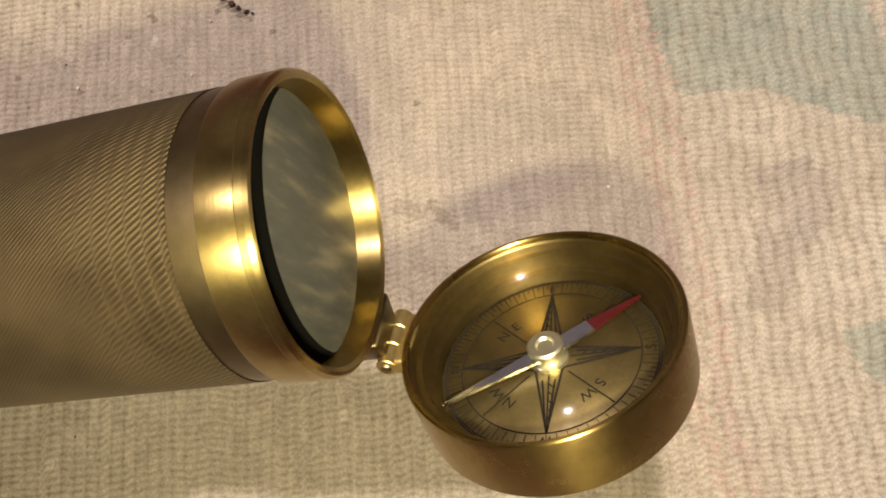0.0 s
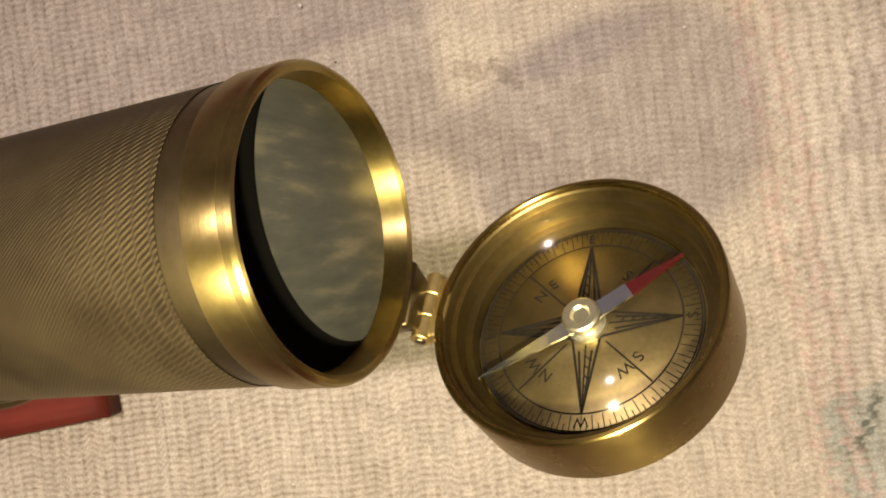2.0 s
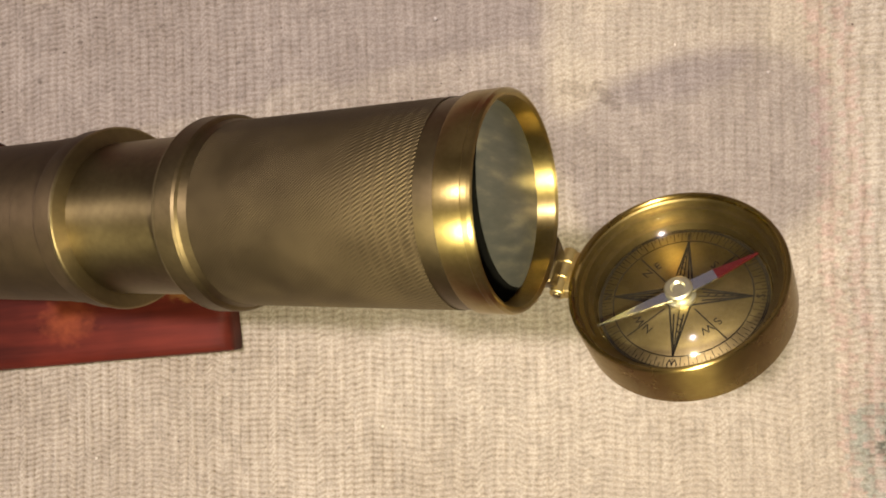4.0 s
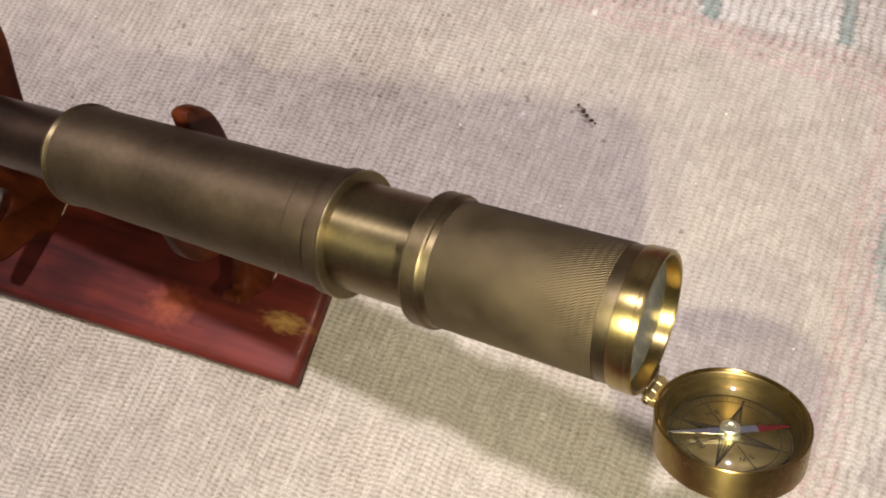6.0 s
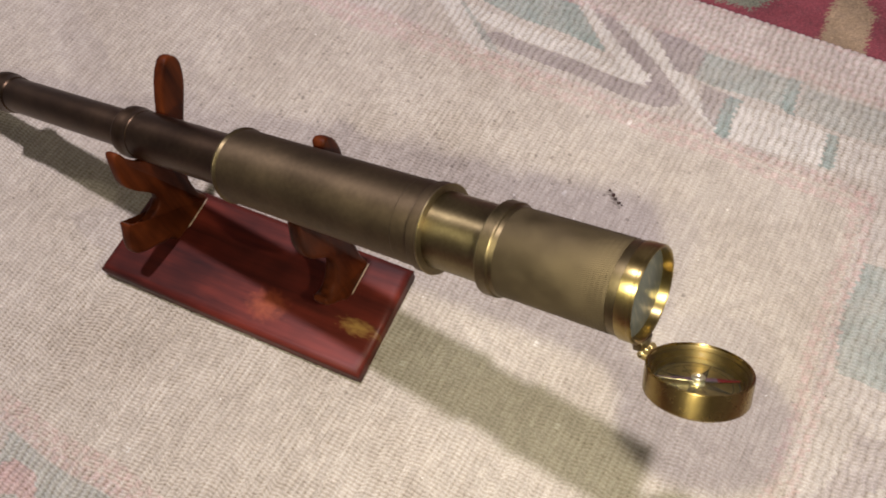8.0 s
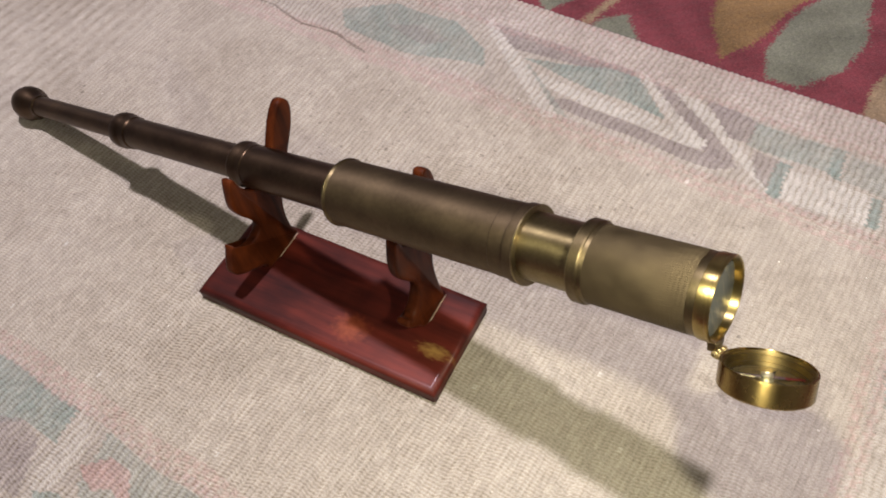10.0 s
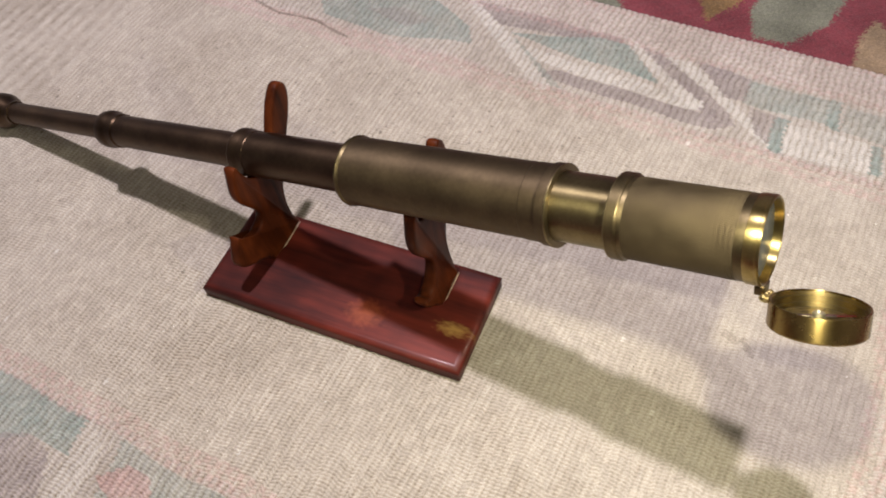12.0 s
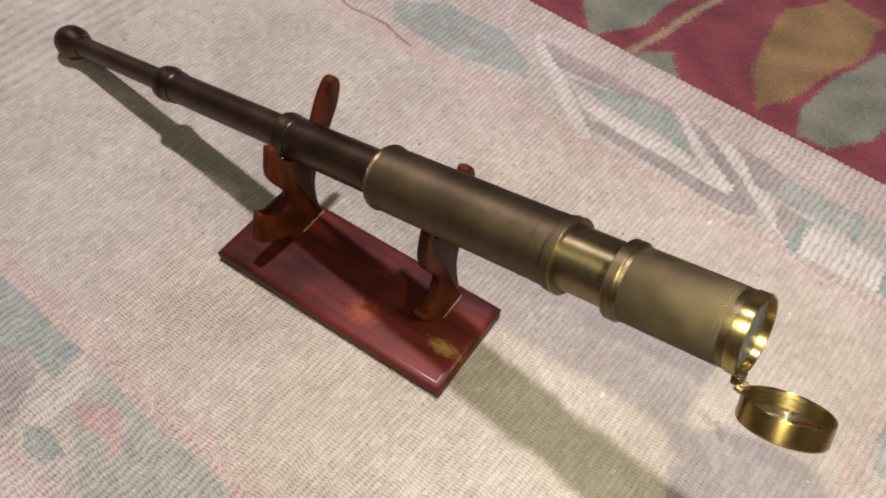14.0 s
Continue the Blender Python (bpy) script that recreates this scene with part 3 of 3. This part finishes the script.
def build_carpet():
    xs = spread(-1.4, 0.25, 0.95, 2.2, 0.0014, 0.05)
    ys = spread(-1.8, 0.38, 0.75, 1.8, 0.0014, 0.05)
    X, Y = np.meshgrid(xs, ys)
    rng = np.random.default_rng(7)
    px = X + 0.002 * np.sin(Y * 60 + 2 * np.sin(X * 31)) + rng.normal(0, 0.0020, X.shape)
    py = Y + 0.002 * np.sin(X * 53 + 2 * np.sin(Y * 37)) + rng.normal(0, 0.0020, X.shape)
    col = np.empty(X.shape + (3,))
    col[:] = (0.162, 0.038, 0.046)
    gold, sage, straw = (0.190, 0.116, 0.050), (0.155, 0.158, 0.115), (0.25, 0.18, 0.11)
    for pts, c in (
        ([(0.612, 0.425), (0.583, 0.47), (0.562, 0.53), (0.559, 0.60), (0.60, 0.66), (0.66, 0.656), (0.665, 0.58), (0.645, 0.515), (0.63, 0.46)], gold),
        ([(0.664, 0.415), (0.645, 0.46), (0.655, 0.52), (0.676, 0.60), (0.715, 0.60), (0.732, 0.52), (0.728, 0.46), (0.697, 0.42)], sage),
        ([(0.363, 0.454), (0.41, 0.405), (0.44, 0.46), (0.45, 0.53), (0.39, 0.54)], sage),
        ([(0.466, 0.405), (0.471, 0.425), (0.495, 0.445), (0.512, 0.425), (0.522, 0.405)], sage),
        ([(0.76, 0.405), (0.757, 0.45), (0.77, 0.49), (0.80, 0.46), (0.80, 0.405)], straw),
        ([(0.82, 0.44), (0.80, 0.52), (0.83, 0.60), (0.88, 0.56), (0.88, 0.47)], gold),
    ):
        col[inside(px, py, pts)] = c
    col[near_line(px, py, [(0.458, 0.405), (0.47, 0.48), (0.487, 0.562), (0.50, 0.66)], 0.005)] = straw
    mottle = 1.0 + 0.22 * np.sin(X * 47 + 3 * np.sin(Y * 29)) * np.sin(Y * 41 + 2 * np.sin(X * 23)) + rng.normal(0, 0.10, X.shape)
    col *= np.clip(mottle, 0.5, 1.5)[..., None]
    return sheet("carpet", xs, ys, -0.0065 + 0.0006 * np.sin(X * 300) * np.sin(Y * 310), col, PILE, -0.012)


tagged(build_carpet(), "dark red cut-pile carpet with gold and sage leaves under the rug", "carpet")

# ---- wooden stand ----
stand = new("telescope_stand")
stand.matrix_world = pose(0.4433, -0.0242, 0.0, 0, 0, 5.29)
tagged(stand, "varnished reddish wooden stand with two carved cradle posts on the rug", "stand")


def base_board():
    bm = block(0.244, 0.0975, 0.0145, pose(0, 0, 0.0070))
    top = [e for e in bm.edges if all(v.co.z > 0.013 for v in e.verts)]
    bmesh.ops.bevel(bm, geom=top, offset=0.007, segments=4, affect="EDGES", profile=0.6)
    side = [e for e in bm.edges if abs(e.verts[0].co.z - e.verts[1].co.z) > 0.006]
    bmesh.ops.bevel(bm, geom=side, offset=0.002, segments=2, affect="EDGES", profile=0.5)
    return bm


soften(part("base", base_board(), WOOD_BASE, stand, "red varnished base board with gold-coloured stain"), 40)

# outlines of the two posts, across the stand and up: hook in front of the tube, notch, small foot, tall rear peg
POST_REAR = [(0.002, 0.013), (-0.005, 0.022), (-0.016, 0.031), (-0.028, 0.039), (-0.0350, 0.048), (-0.033, 0.058), (-0.028, 0.068), (-0.0235, 0.0735), (-0.019, 0.064), (-0.012, 0.057), (0.000, 0.0555), (0.008, 0.0585),
             (0.0095, 0.066), (0.005, 0.077), (-0.002, 0.090), (-0.0065, 0.104), (-0.004, 0.119), (0.000, 0.130), (0.005, 0.130), (0.009, 0.117), (0.017, 0.103), (0.030, 0.0985), (0.043, 0.102),
             (0.052, 0.113), (0.060, 0.127), (0.068, 0.139), (0.077, 0.147), (0.084, 0.1475), (0.0895, 0.141), (0.0900, 0.131), (0.084, 0.116), (0.072, 0.099), (0.060, 0.081), (0.047, 0.063), (0.041, 0.046), (0.040, 0.028), (0.042, 0.013)]
POST_FRONT = [(0.007, 0.013), (-0.001, 0.023), (-0.010, 0.033), (-0.0145, 0.0415), (-0.011, 0.0455), (-0.006, 0.0425), (0.001, 0.0445), (0.007, 0.051),
              (0.0115, 0.061), (0.0095, 0.073), (0.002, 0.086), (-0.0065, 0.102), (-0.0088, 0.118), (-0.006, 0.132), (-0.0015, 0.142), (0.0030, 0.138), (0.0050, 0.130), (0.010, 0.127), (0.017, 0.1295), (0.029, 0.1345), (0.0375, 0.146),
              (0.0415, 0.160), (0.0450, 0.1685), (0.0505, 0.1690), (0.0565, 0.160), (0.0590, 0.143), (0.055, 0.120), (0.048, 0.096), (0.040, 0.074), (0.0375, 0.050), (0.0375, 0.028), (0.0385, 0.013)]
for at, outline in ((-0.0790, POST_REAR), (0.0790, POST_FRONT)):
    bm = plate(rounded(outline, 4), 0.0150, None, 0.0042)
    # the front face leans back from a thick root to a thin hook and peg
    for v in bm.verts:
        up = min(1.0, max(0.0, (v.co.z - 0.020) / 0.045))
        if v.co.x > 0:
            v.co.x *= 1 - 0.70 * up * up * (3 - 2 * up)
    bmesh.ops.translate(bm, vec=(at, 0, 0), verts=bm.verts)
    soften(part("post", bm, WOOD_POST, stand, "orange-brown varnished carved post with a tall rear peg"), 50)

# dried glue squeezed out along the foot of each post
GLUE = plain("dried_glue", (0.34, 0.25, 0.17), 0.35, 0.0, 0.3, 300.0)
for at, y0, y1 in ((-0.0790, 0.012, 0.043), (0.0790, 0.010, 0.040)):
    bm = bmesh.new()
    rings = []
    for k in range(15):
        y = y0 + (y1 - y0) * k / 14
        r = 0.0004 + 0.0004 * abs(math.sin(k * 1.7 + at * 90)) if 0 < k < 14 else 0.00008
        rings.append([bm.verts.new((at + 0.0076 + r * math.cos(a), y, 0.0145 + r * math.sin(a))) for a in (math.pi * j / 4 for j in range(8))])
    for a, b in zip(rings, rings[1:]):
        for j in range(8):
            bm.faces.new((a[j - 1], a[j], b[j], b[j - 1]))
    bm.faces.new(rings[0])
    bm.faces.new(rings[-1][::-1])
    bmesh.ops.recalc_face_normals(bm, faces=bm.faces)
    part("glue_bead", bm, GLUE, stand, "pale bead of dried glue")

# ---- telescope ----
LIFT = 15.316
scope = new("telescope")
scope.matrix_world = pose(0, 0, 0.0185, 0, -LIFT, 0)
tagged(scope, "antique brass draw telescope on a wooden stand, cap open", "telescope")


def turned(name, profile, mat, label="", parent=scope):
    return soften(part(name, lathe(profile), mat, parent, label), 28)


turned("eyepiece", [(-0.0165, 0.0), (-0.0165, 0.005), (-0.0188, 0.0065), (-0.0185, 0.0115), (-0.0135, 0.0160), (-0.0055, 0.0184), (0.0035, 0.0182), (0.011, 0.0155), (0.016, 0.0126), (0.0205, 0.0119), (0.0225, 0.0119), (0.0225, 0.0100)], TUBE, "dark rounded eyepiece knob")
turned("draw_tube", [(0.018, 0.0107), (0.186, 0.0107)], TUBE, "thin dark bronze draw tube")
turned("draw_tube", [(0.186, 0.0145), (0.366, 0.0145)], TUBE, "dark bronze draw tube")
turned("draw_tube", [(0.364, 0.0182), (0.486, 0.0182)], TUBE, "wide dark bronze draw tube")
turned("collar", [(0.179, 0.0105), (0.179, 0.0150), (0.1805, 0.0166), (0.184, 0.0172), (0.190, 0.0172), (0.1925, 0.0163), (0.1945, 0.0158), (0.202, 0.0156), (0.204, 0.0144)], TUBE, "stepped bronze collar")
turned("collar", [(0.3615, 0.0143), (0.3615, 0.0186), (0.363, 0.0195), (0.368, 0.0196), (0.3705, 0.0189), (0.373, 0.0186), (0.378, 0.0186), (0.379, 0.0180)], TUBE, "dark bronze collar")
turned("collar", [(0.4820, 0.0180), (0.4820, 0.0252), (0.4823, 0.0260), (0.4829, 0.0263), (0.4838, 0.0263), (0.4842, 0.0259), (0.4858, 0.0252)], COLLAR, "worn brass end ring")
turned("barrel", [(0.4855, 0.0252), (0.489, 0.0253), (0.491, 0.0251), (0.632, 0.0251), (0.6325, 0.0254), (0.6445, 0.0254)], BODY, "dull antique brass main barrel")
turned("collar", [(0.6440, 0.0250), (0.6442, 0.0264), (0.6450, 0.0267), (0.6508, 0.0267), (0.6510, 0.0263)], BODY, "antique brass collar")
turned("end_ring", [(0.6507, 0.0267), (0.6513, 0.0271), (0.6519, 0.0270), (0.6521, 0.0264)], EDGE, "bright worn brass ring")
turned("end_face", [(0.6521, 0.0265), (0.65215, 0.0258), (0.65215, 0.0222)], COLLAR)
turned("neck_tube", [(0.650, 0.0224), (0.692, 0.0224)], NECK, "smooth shiny brass neck tube")
turned("end_ring", [(0.6895, 0.0222), (0.6895, 0.0262), (0.6898, 0.0267), (0.6904, 0.0269), (0.6908, 0.0269)], EDGE, "bright worn brass ring")
turned("collar", [(0.6907, 0.0268), (0.6965, 0.0268), (0.6972, 0.0264), (0.6976, 0.0256), (0.6990, 0.0253), (0.7000, 0.0251)], COLLAR, "antique brass collar")
turned("front_barrel", [(0.6995, 0.0250), (0.7640, 0.0250)], SLEEVE, "knurled antique brass front barrel")
turned("barrel_band", [(0.7638, 0.0248), (0.7640, 0.02485), (0.7691, 0.02485)], COLLAR, "smooth dull brass band")
turned("bezel", [(0.7690, 0.0247), (0.7691, 0.0255), (0.7695, 0.0257), (0.7752, 0.0257), (0.7754, 0.0256), (0.7757, 0.0258), (0.7769, 0.0257), (0.7776, 0.0252), (0.7778, 0.0246), (0.7772, 0.0239), (0.7755, 0.0236), (0.7715, 0.0235)], POLISHED, "polished brass lens bezel")


def lens_disc(mid_y, mid_z, radius):
    """A domed lens disc, its circle off centre, cut by the bezel's own circle."""
    bm = bmesh.new()
    rings = []
    for k in range(13):
        row = []
        for a in range(96):
            c, s = math.cos(2 * math.pi * a / 96), math.sin(2 * math.pi * a / 96)
            along = mid_y * c + mid_z * s
            own = along + math.sqrt(max(0.0, along * along - mid_y ** 2 - mid_z ** 2 + radius ** 2))
            r = min(0.0236, own) * (k + 0.02) / 12.02
            row.append(bm.verts.new((0.7738 - 2.3 * r * r, r * c, r * s)))
        rings.append(row)
    bm.faces.new(rings[0])
    for lo, hi in zip(rings, rings[1:]):
        for a in range(96):
            bm.faces.new((lo[a - 1], hi[a - 1], hi[a], lo[a]))
    bmesh.ops.recalc_face_normals(bm, faces=bm.faces)
    return bm


part("lens", lens_disc(0.0048, -0.0113, 0.0248), LENS, scope, "streaked grey objective lens")
# flat black disc, left bare as a dark crescent beside the lens
turned("lens_back", [(0.7721, 0.0), (0.7721, 0.0237), (0.7726, 0.0237)], LENS_BACK, "black disc behind the glass")

# ---- compass cap, hinged under the bezel ----
CAP_AT = Vector((0.7841, -0.0175, 0.2083))
CAP_UP = Vector((-0.23858, 0.59859, 0.76470)).normalized()
E1 = Vector((-0.94196, 0.04889, -0.33215))
E1 = (E1 - CAP_UP * E1.dot(CAP_UP)).normalized()
E2 = CAP_UP.cross(E1)
CAP_POSE = Matrix((E1, E2, CAP_UP)).transposed().to_4x4()
CAP_POSE.translation = CAP_AT
scope_in = scope.matrix_world.inverted()
cap = soften(part("compass_cap", lathe([(-0.0148, 0.0), (-0.0148, 0.0243), (-0.0144, 0.0253), (-0.0134, 0.0260), (-0.0008, 0.0260), (-0.0002, 0.0258), (0.0, 0.0255), (0.0, 0.0249), (-0.0003, 0.0246),
                                        (-0.0010, 0.0245), (-0.0092, 0.0245), (-0.0092, 0.0)], "z"), CAP_BRASS, scope, "polished brass lens cap holding a compass"), 28)
cap.matrix_local = scope_in @ CAP_POSE


def on_cap(name, bm, mat, label="", smooth=True):
    return part(name, bm, mat, cap, label, smooth)


soften(on_cap("liner", lathe([(-0.0010, 0.02455), (-0.0014, 0.0241), (-0.0030, 0.0239), (-0.0031, 0.0228), (-0.0066, 0.0226), (-0.0067, 0.0212), (-0.0091, 0.0210)], "z"), LINER, "dull stepped brass lining"), 28)
on_cap("dial", lathe([(-0.00885, 0.0), (-0.00885, 0.0207), (-0.0090, 0.0208)], "z"), DIAL, "engraved brass compass dial")
on_cap("glass", lathe([(-0.0038, 0.0), (-0.0038, 0.0226), (-0.0046, 0.0226), (-0.0046, 0.0)], "z"), GLASS, "clear round glass").visible_shadow = False
INK_Z = -0.0087


def stroke(bm, pts, w):
    """A thin flat line of width w on the dial."""
    for a, b in zip(pts, pts[1:]):
        a, b = Vector((*a, INK_Z)), Vector((*b, INK_Z))
        side = Vector((0, 0, 1)).cross((b - a).normalized()) * w / 2
        bm.faces.new([bm.verts.new(p) for p in (a - side, b - side, b + side, a + side)])


def polar(r, deg):
    return (r * math.cos(radians(deg)), r * math.sin(radians(deg)))


NORTH = 5.0
for k in range(4):
    bm = bmesh.new()
    d = NORTH + 90 * k
    tip, l, r = polar(0.0166, d), polar(0.0036, d + 45), polar(0.0036, d - 45)
    stroke(bm, [l, tip, r], 0.00046)
    stroke(bm, [polar(0.004, d), polar(0.0158, d)], 0.00032)
    stroke(bm, [polar(0.0052, d + 13), polar(0.0145, d + 1.2)], 0.0004)
    stroke(bm, [polar(0.0052, d - 13), polar(0.0145, d - 1.2)], 0.0004)
    for j in range(5):
        s = 0.006 + 0.0018 * j
        wdt = 0.0024 * (0.0166 - s) / 0.012
        cx, sx = math.cos(radians(d)), math.sin(radians(d))
        stroke(bm, [(s * cx, s * sx), ((s + 0.0012) * cx - wdt * sx * 0.6, (s + 0.0012) * sx + wdt * cx * 0.6)], 0.00025)
    on_cap("star_point", bm, INK, smooth=False)
    bm = bmesh.new()
    stroke(bm, [polar(0.005, d + 45), polar(0.0165, d + 45)], 0.00032)
    on_cap("dial_line", bm, INK, smooth=False)
for rad in (0.0168, 0.0203, 0.0199):
    bm = bmesh.new()
    stroke(bm, [polar(rad, a) for a in range(0, 361, 5)], 0.00030)
    on_cap("scale_ring", bm, INK, smooth=False)
bm = bmesh.new()
for k in range(120):
    stroke(bm, [polar(0.0186 if k % 2 else 0.0171, k * 3 + NORTH), polar(0.0199, k * 3 + NORTH)], 0.00016)
tagged(on_cap("graduation", bm, INK, smooth=False), kind="stuff")


def letters(text, r, deg, size):
    cu = bpy.data.curves.new("letter", "FONT")
    cu.body, cu.size, cu.align_x, cu.align_y, cu.extrude = text, size, "CENTER", "CENTER", 0.00002
    cu.materials.append(INK)
    ob = new("letter", cu)
    ob.parent = cap
    x, y = polar(r, deg)
    ob.matrix_local = pose(x, y, INK_Z, 0, 0, deg - 90)
    return ob


for k, name in enumerate(("N", "NE", "E", "SE", "S", "SW", "W", "NW")):
    deg = NORTH - 45 * k
    if len(name) == 1:
        letters(name, 0.0182, deg, 0.0026)
    else:
        letters(name[0], 0.0115, deg + 8, 0.0030)
        letters(name[1], 0.0115, deg - 8, 0.0030)


def needle_half(deg, r0, r1, w0, w1):
    bm = bmesh.new()
    c, s = math.cos(radians(deg)), math.sin(radians(deg))
    lo = []
    for zz in (-0.0071, -0.0067):
        for r, w in ((r0, w0), (r1, w1)):
            for sg in (-1, 1):
                lo.append(bm.verts.new((r * c - sg * w * s, r * s + sg * w * c, zz + (0.0002 if zz > -0.007 else 0))))
    for f in ((0, 1, 3, 2), (4, 6, 7, 5), (0, 4, 5, 1), (2, 3, 7, 6), (0, 2, 6, 4), (1, 5, 7, 3)):
        bm.faces.new([lo[k] for k in f])
    bmesh.ops.recalc_face_normals(bm, faces=bm.faces)
    return bm


on_cap("needle", needle_half(33.0, 0.0, 0.0213, 0.0017, 0.00015), STEEL, "silver needle half", False)
on_cap("needle", needle_half(217.5, 0.0, 0.0094, 0.0017, 0.0014), STEEL, "silver needle half", False)
on_cap("needle_tip", needle_half(217.5, 0.0094, 0.0205, 0.0014, 0.00015), RED_PAINT, "red painted needle tip", False)
soften(on_cap("pivot", lathe([(-0.0088, 0.0036), (-0.0080, 0.0036), (-0.0078, 0.0027), (-0.0062, 0.0027), (-0.0058, 0.0034), (-0.0050, 0.0034), (-0.0047, 0.0030), (-0.0047, 0.0018), (-0.0052, 0.0014), (-0.0052, 0.0)], "z", 48), PIVOT, "pale polished pivot knob"), 30)

# hinge: three knuckles on one pin, with a leaf on the cap and a bracket under the bezel
HINGE_BRASS = brass("pale_hinge_brass", (0.42, 0.33, 0.14), (0.55, 0.44, 0.20), 0.42, 0.1)
HINGE = pose(0.0284, 0.0, -0.0014)
for half in (-0.0046, 0.0, 0.0046):
    soften(on_cap("hinge_knuckle", lathe([(half - 0.00222, 0.0), (half - 0.00222, 0.0018), (half - 0.0020, 0.0020), (half + 0.0020, 0.0020), (half + 0.00222, 0.0018), (half + 0.00222, 0.0)], "x", 20, HINGE @ pose(0, 0, 0, 0, 0, 90)), HINGE_BRASS), 28)
on_cap("hinge_pin", lathe([(-0.0072, 0.0), (-0.0072, 0.0010), (0.0072, 0.0010), (0.0072, 0.0)], "x", 16, HINGE @ pose(0, 0, 0, 0, 0, 90)), EDGE, "thin hinge pin")
on_cap("hinge_leaf", block(0.0038, 0.0124, 0.0036, pose(0.0262, 0, -0.0022), 0.0005), HINGE_BRASS, "small brass hinge leaf")
turn = radians(-121.9)
bracket = Matrix(((1, 0, 0, 0.7752), (0, -math.sin(turn), math.cos(turn), 0.0281 * math.cos(turn)), (0, math.cos(turn), math.sin(turn), 0.0281 * math.sin(turn)), (0, 0, 0, 1)))
bm = block(0.0056, 0.0094, 0.0062, None, 0.0007)
for v in bm.verts:
    # wide where it meets the bezel, narrow at the pin
    v.co.y *= 1.25 - 60 * v.co.z
bmesh.ops.transform(bm, matrix=bracket, verts=bm.verts)
part("hinge_bracket", bm, COLLAR, scope, "dark brass hinge bracket under the bezel")

# ---- crumbs, lint and a scrap of dry stalk lying on the rug ----
LITTER = plain("dry_litter", (0.052, 0.024, 0.016), 0.8)
LINT = plain("wool_lint", (0.70, 0.66, 0.58), 0.95)


def lump(bm, at, size, seed, flat=0.6):
    """A small uneven crumb."""
    made = bmesh.ops.create_icosphere(bm, subdivisions=1, radius=1.0)["verts"]
    for v in made:
        w = size * (0.7 + 0.6 * noise.noise(v.co * 1.7 + Vector((seed * 3.1, seed, 0))))
        v.co = Vector((v.co.x * w, v.co.y * w, v.co.z * w * flat)) + Vector(at)


bm = bmesh.new()
for k, (x, y, size) in enumerate(((0.6640, 0.1790, 0.0017), (0.6685, 0.1762, 0.0024), (0.6715, 0.1735, 0.0016), (0.6755, 0.1712, 0.0021), (0.6785, 0.1700, 0.0012))):
    lump(bm, (x, y, 0.0002), size, k)
tagged(part("dry_stalk", bm, LITTER), "small crumbled brown dry stalk lying on the rug", "debris")
rng = random.Random(11)
bm = bmesh.new()
for k in range(150):
    lump(bm, (rng.gauss(0.42, 0.22), rng.gauss(0.10, 0.11), -0.0003), rng.uniform(0.0003, 0.0009), k)
tagged(part("crumbs", bm, LITTER), "dark brown crumbs scattered over the rug", "debris", kind="stuff")
bm = bmesh.new()
for k in range(60):
    lump(bm, (rng.uniform(0.02, 0.84), rng.uniform(-0.28, 0.27), 0.0), rng.uniform(0.0005, 0.0015), k, 0.4)
tagged(part("lint", bm, LINT), "pale bits of wool lint on the rug", "debris", kind="stuff")
